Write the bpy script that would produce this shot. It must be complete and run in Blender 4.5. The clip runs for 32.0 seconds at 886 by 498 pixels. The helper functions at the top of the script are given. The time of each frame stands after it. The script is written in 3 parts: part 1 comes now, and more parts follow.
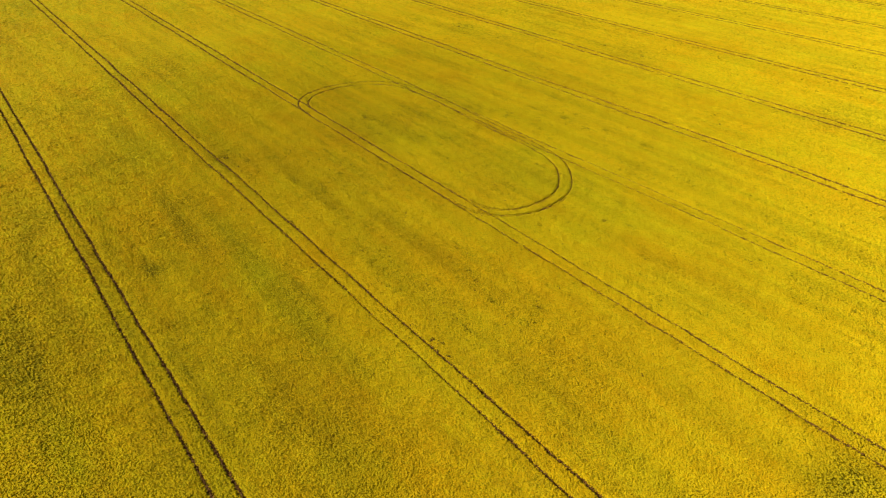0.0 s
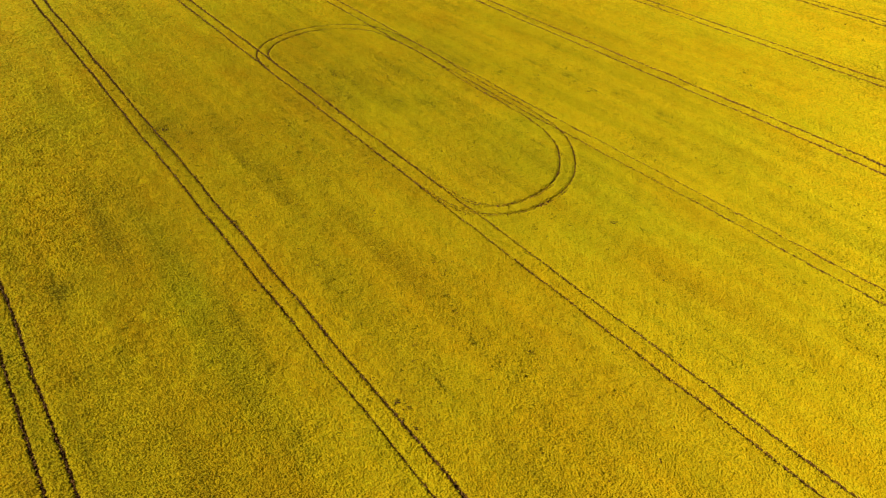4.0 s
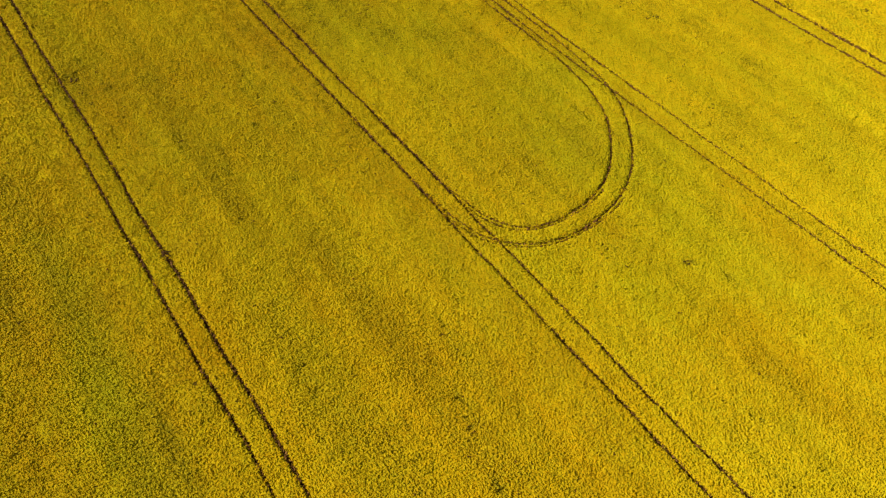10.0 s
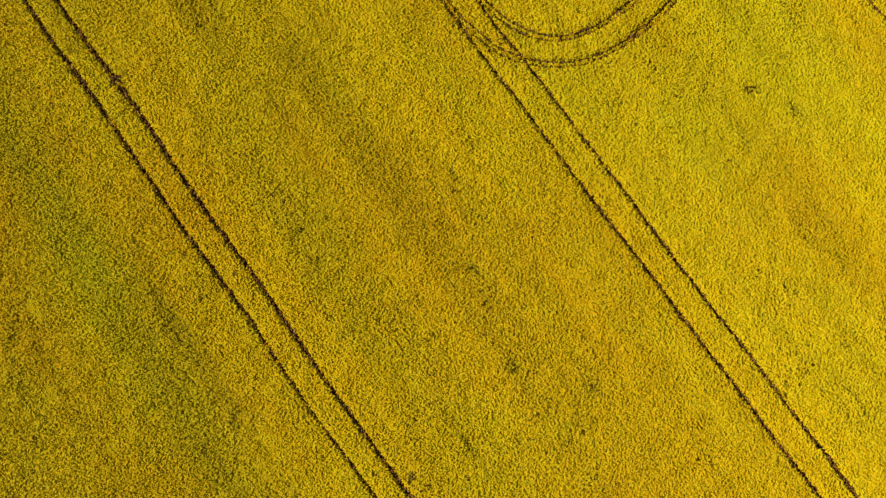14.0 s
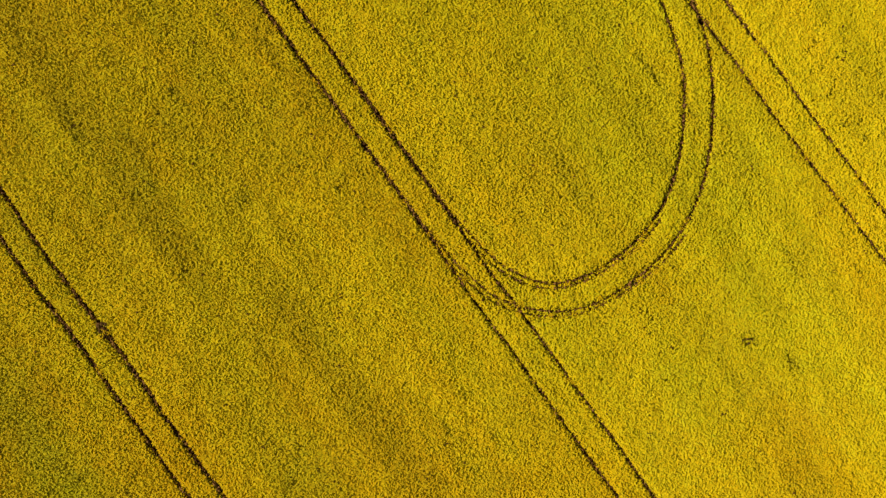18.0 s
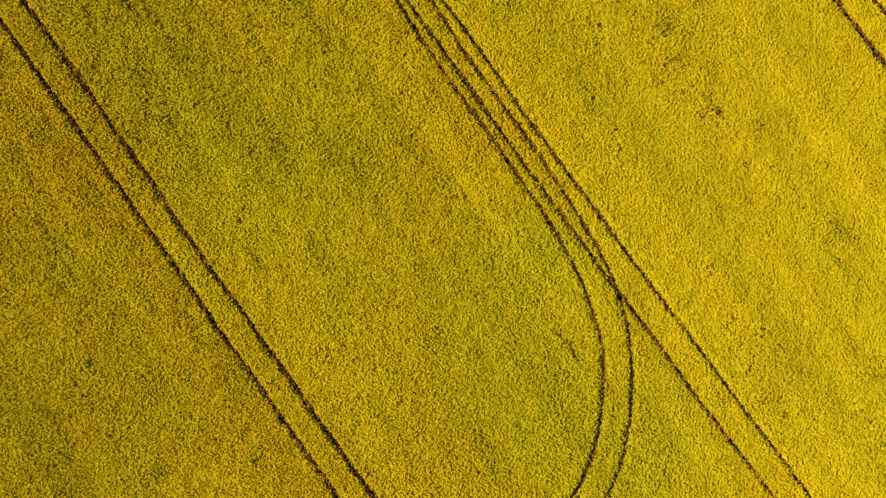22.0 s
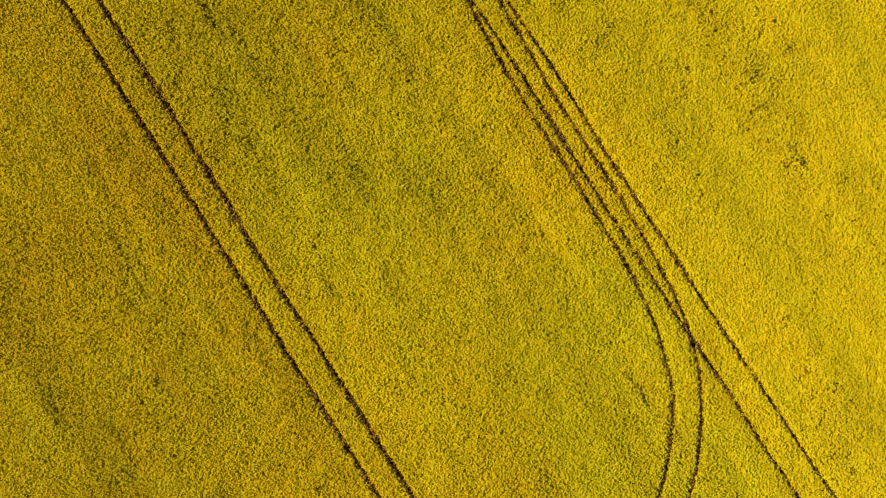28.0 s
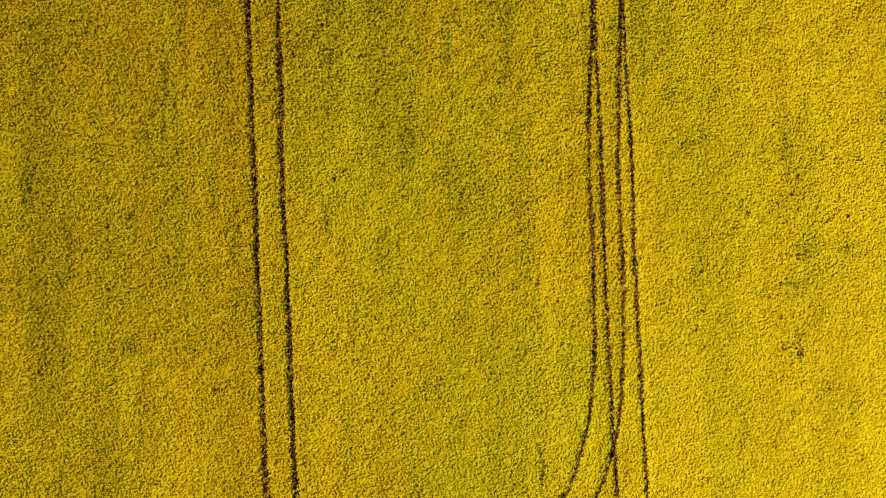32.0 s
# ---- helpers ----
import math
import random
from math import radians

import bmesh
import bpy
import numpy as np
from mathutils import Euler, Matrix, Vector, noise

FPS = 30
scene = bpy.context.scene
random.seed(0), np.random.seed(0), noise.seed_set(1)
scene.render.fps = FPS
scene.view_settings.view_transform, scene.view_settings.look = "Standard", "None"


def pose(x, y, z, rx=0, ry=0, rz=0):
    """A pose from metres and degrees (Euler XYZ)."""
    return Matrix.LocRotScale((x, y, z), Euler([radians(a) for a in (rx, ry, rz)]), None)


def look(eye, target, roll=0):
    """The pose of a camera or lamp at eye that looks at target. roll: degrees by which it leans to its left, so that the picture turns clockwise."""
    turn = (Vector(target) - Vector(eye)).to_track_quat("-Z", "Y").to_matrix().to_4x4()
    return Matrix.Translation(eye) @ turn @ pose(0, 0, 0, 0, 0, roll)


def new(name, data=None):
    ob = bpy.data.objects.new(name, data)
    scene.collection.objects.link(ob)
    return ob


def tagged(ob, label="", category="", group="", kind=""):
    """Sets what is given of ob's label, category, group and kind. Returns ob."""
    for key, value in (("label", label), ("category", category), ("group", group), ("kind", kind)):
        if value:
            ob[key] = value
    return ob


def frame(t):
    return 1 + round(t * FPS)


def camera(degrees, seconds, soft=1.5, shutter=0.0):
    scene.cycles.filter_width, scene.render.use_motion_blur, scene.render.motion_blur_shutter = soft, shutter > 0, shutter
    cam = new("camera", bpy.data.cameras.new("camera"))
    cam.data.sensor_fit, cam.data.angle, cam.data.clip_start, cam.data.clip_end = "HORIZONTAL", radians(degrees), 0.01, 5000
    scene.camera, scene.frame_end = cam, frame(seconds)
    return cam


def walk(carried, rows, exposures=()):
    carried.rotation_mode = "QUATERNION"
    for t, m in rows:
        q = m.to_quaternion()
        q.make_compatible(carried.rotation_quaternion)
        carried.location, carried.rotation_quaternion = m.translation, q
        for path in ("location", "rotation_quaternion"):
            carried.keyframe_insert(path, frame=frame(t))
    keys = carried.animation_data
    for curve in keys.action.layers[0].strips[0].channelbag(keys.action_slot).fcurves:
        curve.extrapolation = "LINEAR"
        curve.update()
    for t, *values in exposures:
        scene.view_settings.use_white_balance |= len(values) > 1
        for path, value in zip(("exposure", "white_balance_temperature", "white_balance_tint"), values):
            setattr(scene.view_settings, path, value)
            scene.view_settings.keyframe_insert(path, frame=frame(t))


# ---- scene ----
cam = camera(63.25, 32.0, soft=1.3)
PATH = [
    (0, pose(-49.590, -67.691, 44.654, 59.131, 1.113, -35.634)),
    (0.5, pose(-47.854, -65.938, 44.655, 59.096, 1.186, -35.680)),
    (1, pose(-46.149, -64.201, 44.656, 59.083, 1.194, -35.688)),
    (1.5, pose(-44.485, -62.481, 44.657, 59.101, 1.210, -35.685)),
    (2, pose(-42.875, -60.787, 44.659, 59.150, 1.198, -35.669)),
    (2.5, pose(-41.318, -59.110, 44.666, 58.268, 1.242, -35.677)),
    (3, pose(-39.782, -57.405, 44.674, 56.242, 1.209, -35.658)),
    (3.5, pose(-38.262, -55.656, 44.673, 54.261, 1.088, -35.679)),
    (5.5, pose(-32.325, -48.491, 44.557, 46.414, 0.732, -35.700)),
    (6, pose(-30.860, -46.647, 44.556, 44.479, 0.682, -35.650)),
    (6.5, pose(-29.428, -44.753, 44.575, 41.647, 0.639, -35.538)),
    (7, pose(-28.033, -42.786, 44.610, 37.621, 0.646, -35.514)),
    (7.5, pose(-26.722, -40.778, 44.648, 37.595, 0.626, -35.538)),
    (8, pose(-25.515, -38.745, 44.686, 37.565, 0.579, -35.551)),
    (8.5, pose(-24.403, -36.684, 44.717, 37.574, 0.537, -35.573)),
    (9, pose(-23.350, -34.590, 44.739, 37.614, 0.489, -35.570)),
    (9.5, pose(-22.314, -32.474, 44.757, 37.632, 0.481, -35.612)),
    (10, pose(-21.262, -30.373, 44.772, 37.651, 0.474, -35.674)),
    (10.5, pose(-20.173, -28.315, 44.779, 37.646, 0.440, -35.749)),
    (11, pose(-19.040, -26.312, 44.783, 37.688, 0.381, -35.791)),
    (11.5, pose(-17.874, -24.365, 44.787, 37.665, 0.362, -35.902)),
    (12, pose(-16.671, -22.482, 44.798, 36.829, 0.318, -35.960)),
    (12.5, pose(-15.438, -20.649, 44.820, 35.548, 0.291, -36.028)),
    (13, pose(-14.163, -18.808, 44.863, 28.209, 0.359, -36.214)),
    (13.5, pose(-12.773, -16.849, 44.903, 16.294, 0.397, -36.284)),
    (13.8, pose(-11.882, -15.606, 44.954, 9.200, 0.338, -36.270)),
    (14.1, pose(-10.992, -14.363, 45.004, 3.600, 0.279, -36.256)),
    (14.4, pose(-10.101, -13.120, 45.055, 0.900, 0.220, -36.242)),
    (14.9, pose(-8.617, -11.049, 45.139, 0.200, 0.121, -36.219)),
    (15.5, pose(-6.836, -8.563, 45.240, 0.228, 0.003, -36.191)),
    (16, pose(-5.302, -6.509, 45.262, -0.035, -0.000, -36.208)),
    (16.5, pose(-3.739, -4.495, 45.267, -0.305, 0.006, -36.153)),
    (17, pose(-2.200, -2.511, 45.256, -0.533, 0.023, -36.153)),
    (17.5, pose(-0.705, -0.567, 45.238, -0.660, 0.019, -36.096)),
    (18, pose(0.743, 1.324, 45.220, -0.696, -0.018, -36.031)),
    (18.5, pose(2.154, 3.143, 45.198, -0.659, 0.001, -36.012)),
    (19, pose(3.595, 4.810, 45.172, -0.547, 0.063, -36.003)),
    (19.5, pose(5.160, 6.243, 45.152, -0.428, 0.038, -35.951)),
    (20, pose(6.874, 7.425, 45.132, -0.216, 0.012, -35.966)),
    (20.5, pose(8.711, 8.382, 45.126, 0.099, 0.000, -35.896)),
    (21, pose(10.542, 9.199, 45.141, 0.600, 0.002, -35.907)),
    (21.5, pose(12.223, 9.917, 45.177, 1.312, -0.001, -35.780)),
    (22, pose(13.630, 10.546, 45.220, 1.554, 0.058, -35.576)),
    (22.5, pose(14.687, 11.076, 45.253, 1.573, 0.122, -35.442)),
    (23, pose(15.353, 11.518, 45.263, 1.430, 0.193, -35.319)),
    (23.5, pose(15.604, 11.921, 45.252, 1.141, -0.127, -35.256)),
    (24, pose(15.383, 12.391, 45.228, 0.982, -0.191, -35.205)),
    (24.5, pose(14.723, 13.005, 45.194, 0.902, -0.181, -35.161)),
    (25, pose(13.768, 13.734, 45.154, 0.852, -0.029, -35.183)),
    (25.5, pose(12.779, 14.429, 45.112, 0.839, 0.158, -35.167)),
    (26, pose(12.023, 14.936, 45.076, 0.888, 0.099, -35.183)),
    (26.5, pose(11.595, 15.194, 45.055, 0.936, 0.088, -35.186)),
    (28.5, pose(11.238, 15.223, 44.889, 1.035, -0.002, -31.301)),
    (29, pose(11.248, 15.189, 44.867, 1.018, -0.008, -30.065)),
    (29.5, pose(11.304, 15.159, 44.856, 0.977, 0.007, -27.349)),
    (30, pose(11.373, 15.162, 44.853, 0.926, -0.000, -22.690)),
    (30.5, pose(11.444, 15.204, 44.850, 0.814, -0.003, -17.983)),
    (31, pose(11.507, 15.265, 44.855, 0.684, -0.004, -13.290)),
    (31.5, pose(11.554, 15.335, 44.856, 0.563, -0.016, -7.943)),
    (32, pose(11.579, 15.407, 44.856, 0.410, 0.000, -2.241)),
]
walk(cam, PATH, ((0, 0.25), (6, 0.22), (12, 0.19), (18, 0.20), (22, 0.25), (26, 0.27), (30, 0.31), (32, 0.34)))

# ---- world, sun, exposure ----
SUN_AZ, SUN_EL = radians(304), radians(28.5)
sun_dir = Vector((math.sin(SUN_AZ) * math.cos(SUN_EL), math.cos(SUN_AZ) * math.cos(SUN_EL), math.sin(SUN_EL)))
world = bpy.data.worlds.new("sky")
scene.world = world
world.use_nodes = True
wn = world.node_tree
sky = wn.nodes.new("ShaderNodeTexSky")
sky.sky_type, sky.sun_disc = "NISHITA", False
sky.sun_elevation, sky.sun_rotation = SUN_EL, SUN_AZ
sky.air_density, sky.dust_density, sky.ozone_density = 0.7, 2.5, 0.4
wn.links.new(sky.outputs[0], wn.nodes["Background"].inputs[0])
wn.nodes["Background"].inputs[1].default_value = 0.068
sun = new("sun", bpy.data.lights.new("sun", "SUN"))
sun.data.energy, sun.data.angle, sun.data.color = 5.0, radians(0.6), (1.0, 0.94, 0.82)
sun.matrix_world = look(sun_dir * 200, (0, 0, 0))

# ---- plan ----
HEAD_WIDE, HEAD_HIGH = 0.92, 0.50   # half width of a cluster over its spacing, depth over half width
CROP = 1.2                    # height of the flowering crop
HALF_TRACK = 0.89             # half the wheel track of the sprayer
TRAMLINES = (-85.2, -63.6, -41.95, -20.3, 1.19, 22.38, 43.8, 65.75, 87.7, 110.4, 132.2, 154.0, 176.0, 198.0)
WIDTHS = (0.22, 0.22, 0.155, 0.16, 0.175, 0.165, 0.23, 0.21, 0.18, 0.18, 0.18, 0.18, 0.18, 0.18)
FIELD = (-62.0, 90.0, -64.0, 96.0)   # where single heads are built closely
FRINGE = (-24.0, 34.0, -34.0, 44.0)  # where small heads line the ruts
FINEST = 0.121               # spacing of the flower clusters where they stand nearest
rng = np.random.default_rng(7)


def value_noise(seed, size=64):
    """Smooth noise of period size, about 0 to 1, as a function of two coordinate arrays."""
    grid = np.random.default_rng(seed).random((size, size))

    def sample(u, v):
        iu, iv = np.floor(u).astype(int), np.floor(v).astype(int)
        fu, fv = u - iu, v - iv
        fu, fv = fu * fu * (3 - 2 * fu), fv * fv * (3 - 2 * fv)
        a, b = grid[iu % size, iv % size], grid[(iu + 1) % size, iv % size]
        c, d = grid[iu % size, (iv + 1) % size], grid[(iu + 1) % size, (iv + 1) % size]
        return (a * (1 - fu) + b * fu) * (1 - fv) + (c * (1 - fu) + d * fu) * fv
    return sample


n_wob, n_wide, n_big, n_mid, n_row, n_top, n_fine = (value_noise(k, 128) for k in range(11, 18))


BENDS = {5: ((-45, -28, -10, 4), (0.7, 0.6, 0.45, 0.0)), 6: ((-40, -15, 5, 25), (0.1, 0.5, 0.4, 0.0))}   # tramlines that were not driven quite straight: y, sideways


def wobble(k, y):
    """How far a rut strays sideways along its length."""
    bend = np.interp(y, *BENDS[k // 2]) if k // 2 in BENDS else 0.0
    bend = bend - np.interp(y, (-3.0, 4.0), (0.17, 0.0)) if k == 8 else bend - np.interp(y, (-3.0, 4.0), (0.10, 0.0)) if k == 9 else bend
    return bend + 0.24 * (n_wob(y / 7.0, k * 9.3 + 0 * y) - 0.5) + 0.07 * (n_wob(y / 1.3 + 40, k * 5.1 + 0 * y) - 0.5)


# the turning loop between two tramlines: the middle of the track
LOOP = ((1.19, 12.0), (1.2, 6.0), (1.32, 2.0), (1.85, -2.0), (3.0, -4.35), (4.7, -5.85), (6.8, -6.55), (9.3, -6.65), (11.7, -6.3),
        (13.95, -5.35), (16.0, -3.8), (18.1, -1.5), (19.75, 1.1), (20.7, 3.8), (21.2, 6.5), (21.5, 10.0), (21.6, 14.0),
        (21.6, 19.0), (21.75, 24.0), (22.1, 29.0), (22.38, 34.0), (22.3, 39.5), (21.8, 44.0), (21.0, 47.3), (19.0, 50.3),
        (16.0, 52.5), (12.0, 53.8), (8.0, 53.5), (4.8, 52.2), (2.6, 50.0), (1.5, 47.4), (1.19, 43.0))


def smooth_line(points, step):
    """A Catmull-Rom line through the points, at even steps."""
    p = np.array(points, float)
    p = np.vstack([2 * p[0] - p[1], p, 2 * p[-1] - p[-2]])
    out = []
    for k in range(1, len(p) - 2):
        t = np.linspace(0, 1, 40, endpoint=False)[:, None]
        a, b, c, d = p[k - 1:k + 3]
        out.append(0.5 * (2 * b + (c - a) * t + (2 * a - 5 * b + 4 * c - d) * t ** 2 + (3 * b - a - 3 * c + d) * t ** 3))
    out = np.vstack(out + [p[-2:-1]])
    s = np.concatenate([[0], np.cumsum(np.hypot(*np.diff(out, axis=0).T))])
    e = np.arange(0, s[-1], step)
    return np.stack([np.interp(e, s, out[:, 0]), np.interp(e, s, out[:, 1])], 1)


def offset_line(line, d):
    t = np.gradient(line, axis=0)
    t /= np.linalg.norm(t, axis=1)[:, None]
    return line + np.stack([t[:, 1], -t[:, 0]], 1) * np.asarray(d)[..., None]


loop_mid = smooth_line(LOOP, 0.08)
s_loop = np.arange(len(loop_mid)) * 0.08
LOOP_RUTS = []                # line, half width along it
for side in (-1, 1):
    stray = 0.14 * (n_wob(s_loop / 3.0, side * 4.4 + 60 + 0 * s_loop) - 0.5)
    wide = 0.5 * np.clip((0.10 + 0.23 * n_wide(s_loop / 0.26, side * 3.0 + 20 + 0 * s_loop)) * np.interp(s_loop, (9, 12, 18, 23, 32, 58, 66), (0.2, 0.18, 0.3, 0.42, 0.46, 0.48, 0.70)), 0.03, 0.25)
    LOOP_RUTS.append((offset_line(loop_mid, side * HALF_TRACK + stray), wide))
    bend = (s_loop > 10.5) & (s_loop < 27.0)      # where the rear wheels ran outside the front ones
    sway_out = 0.30 + 0.05 * np.sin(s_loop[bend] / 2.0)
    LOOP_RUTS.append((offset_line(loop_mid, side * HALF_TRACK + stray)[bend] + (offset_line(loop_mid[bend], sway_out) - loop_mid[bend]), 0.45 * wide[bend]))

# clearance from the loop's ruts on a fine raster
RX, RY, RS = -3.0, -11.0, 0.05
raster = np.full((int(31 / RS), int(70 / RS)), 9.0)
for line, wide in LOOP_RUTS:
    for (px, py), w in zip(line, wide):
        i0, j0 = int((px - RX) / RS), int((py - RY) / RS)
        i, j = np.ogrid[i0 - 12:i0 + 13, j0 - 12:j0 + 13]
        d = np.hypot(RX + (i + 0.5) * RS - px, RY + (j + 0.5) * RS - py) - w
        view = raster[i0 - 12:i0 + 13, j0 - 12:j0 + 13]
        np.minimum(view, d, out=view)


def rut_scale(k, y):
    """Factor on the width of a tramline's ruts; below 1 along some stretches."""
    if k == 4:
        return np.interp(y, (-16.0, -11.0, -1.5, 3.0), (0.55, 0.38, 0.38, 1.0))
    if k == 5:
        return np.interp(y, (-4.0, 3.0, 30.0), (0.5, 0.78, 0.78))
    return np.interp(y, (-30.0, -25.0, -1.0, 4.0), (1.0, 0.9, 0.9, 1.0)) if k == 3 else 1.0


def rut_half(q, k, y):
    """Half the width of a straight rut along its length; it narrows and all but closes in places."""
    least, swing, step = (0.22, 1.05, 0.34) if k == 5 else (0.50, 0.80, 0.24)
    half_grown = np.interp(y, (-36.0, -30.0, -14.0, -8.0), (1.0, 0.45, 0.45, 1.0)) if q == 6 else 1.0
    return 0.5 * half_grown * WIDTHS[k] * rut_scale(k, y) * np.clip(least + swing * n_wide(y / step, q * 7.7 + 0 * y) + 0.6 * (n_wide(y / 5.0 + 50, q * 3.3 + 0 * y) - 0.5), 0.12, 1.5)


def clearance(x, y):
    """Metres from the edge of the nearest wheel rut; below nought inside one."""
    best = np.full(x.shape, 9.0)
    for k, x0 in enumerate(TRAMLINES):
        near = np.abs(x - x0) < 4.0
        if not near.any():
            continue
        xs, ys = x[near], y[near]
        m = np.full(xs.shape, 9.0)
        for side in (-1, 1):
            q = 2 * k + (side + 1) // 2
            m = np.minimum(m, np.abs(xs - x0 - side * HALF_TRACK - wobble(q, ys)) - rut_half(q, k, ys))
        best[near] = m
    i, j = ((x - RX) / RS).astype(int), ((y - RY) / RS).astype(int)
    ok = (x > RX) & (y > RY) & (i < raster.shape[0]) & (j < raster.shape[1])
    best[ok] = np.minimum(best[ok], raster[i[ok], j[ok]])
    return best


# thin stands, where fewer flowers show: x, y, radius across, radius along, strength
THIN = ((-33.7, -27.0, 6, 9, .6), (-3.0, -54.2, 3.2, 2.4, 1.1), (-27.0, 10.0, 1.2, 17, .8), (-30.3, 17.0, 1.2, 10, .8), (-24.8, -7.0, 1.0, 7, .6), (-36.6, 8.5, 1.4, 1.6, 1.1),
        (11.0, 31.5, 6, 4.0, .25), (13.6, 20.5, 1.6, 2.6, .4), (9.5, 22.0, 1.4, 1.6, .4), (14.5, 15.5, 1.6, 4.0, .3), (-7.0, 14.0, 1.6, 4, .35),
        (17.3, 33.4, 5, 4, .2), (27.0, -6.5, 2.6, 3, .5), (-19.0, 34.0, 3.0, 3.0, .6), (9.5, 3.5, 6, 9, .22), (-12.0, -32.0, 5, 8, .4),
        (-15.1, -8.0, 1.7, 12, .45), (-12.2, 16.0, 1.8, 7, .3), (56.4, 75.0, 3.5, 3.5, .7), (44.0, 20.0, 6, 9, .3), (-52.0, -2.0, 3.5, 14, .6),
        (-27.4, -12.0, 1.6, 9, .55), (21.3, 17.0, .9, 9, .55), (23.9, 30.0, .8, 5, .5))
# small gaps in the stand: x, y, radius
GAPS = ((-19.4, 9.2, .55), (12.4, -14.8, .55), (32.5, 12.6, .7), (32.9, 9.3, .6), (30.0, 17.5, .55), (7.2, 35.7, .7), (-7.7, 10.6, .5), (34.6, 6.2, .5), (28.6, 14.8, .45),
        (29.2, 16.4, .4), (33.4, 14.8, .6), (26.9, 21.5, .45), (25.6, 24.4, .5), (-2.6, 25.0, .4), (-7.3, 18.3, .45), (11.2, 7.4, .35), (5.4, 31.0, .5),
        (-20.3, 4.6, .45), (-18.8, 34.6, .6), (-17.2, 36.4, .5), (-16.0, 31.0, .4), (-18.7, -21.3, .4), (6.0, -35.0, .5), (-6.7, -23.7, .5), (0.7, -18.0, .3),
        (57.5, 78.0, .9), (59.5, 75.5, .8), (55.0, 80.0, .9), (72.0, 42.0, .8), (45.8, 2.0, .7), (-36.8, 8.7, .6), (-29.0, -9.0, .5), (-24.6, 11.0, .5))


# short smudges along the drill rows where a few plants are late: x, y, radius across, radius along, strength
smudge_rng = np.random.default_rng(57)
SMUDGES = []
for x0, x1, y0, y1, count in ((24, 42, -4, 36, 70), (4, 20, 18, 37, 34), (-16, 0, 2, 38, 60), (-40, -23, -25, 30, 60), (-18, 20, -34, -8, 24), (3, 20, -4, 18, 12)):
    for a, b, c, d, e in smudge_rng.random((count, 5)):
        SMUDGES.append((x0 + (x1 - x0) * a, y0 + (y1 - y0) * b, 0.16 + 0.25 * c * c, 0.5 + 1.3 * d * d, 0.22 + 0.45 * e * e))

speck_x, speck_y, speck_r = np.random.default_rng(31).random((3, 128, 128))


def specks(x, y):
    """Single missing plants, more of them in some parts of the field: 1 inside a small hole."""
    cell = 0.5
    i, j = np.floor(x / cell).astype(int), np.floor(y / cell).astype(int)
    px, py, pr = speck_x[i % 128, j % 128], speck_y[i % 128, j % 128], speck_r[i % 128, j % 128]
    size = 0.12 * np.clip(pr - 0.80 + 0.5 * (n_mid(x / 3.0 + 70, y / 5.0) - 0.5), 0, 1) / 0.28
    d = np.hypot(x / cell - i - 0.25 - 0.5 * px, y / cell - j - 0.25 - 0.5 * py) * cell
    return (d < size).astype(float)


def thinness(x, y):
    """0 in full bloom to 1 in a poor stand."""
    v = 0.55 * n_big(x / 9.0 + 5, y / 15.0) + 0.30 * n_mid(x / 3.1, y / 4.3) + 0.55 * n_row(x / 0.9, y / 17.0)
    v = np.clip((v - 0.68) * 0.9, 0, 0.35)
    v = v + 1.2 * specks(x, y)
    streak = 0.7 + 0.65 * n_row(x / 0.55 + 7, y / 7.0) * (0.6 + 0.8 * n_fine(x / 0.5 + 3, y / 0.8))
    for cx, cy, rx, ry, w in THIN:
        v = v + w * 0.65 * streak * np.exp(-(((x - cx) / rx) ** 2 + ((y - cy) / ry) ** 2))
    for cx, cy, rx, ry, w in SMUDGES:
        near = (np.abs(x - cx) < 2.2 * rx) & (np.abs(y - cy) < 2.2 * ry)
        v[near] += w * streak[near] * np.exp(-(((x[near] - cx) / rx) ** 2 + ((y[near] - cy) / ry) ** 2))
    for cx, cy, r in GAPS:
        near = (np.abs(x - cx) < 3 * r) & (np.abs(y - cy) < 3 * r)
        v[near] += np.exp(-((x[near] - cx) ** 2 + (y[near] - cy) ** 2) / r ** 2) * np.clip(3.0 * n_fine(x[near] / 0.22, y[near] / 0.22) - 0.9, 0, 1)
    return np.clip(v, 0, 1)


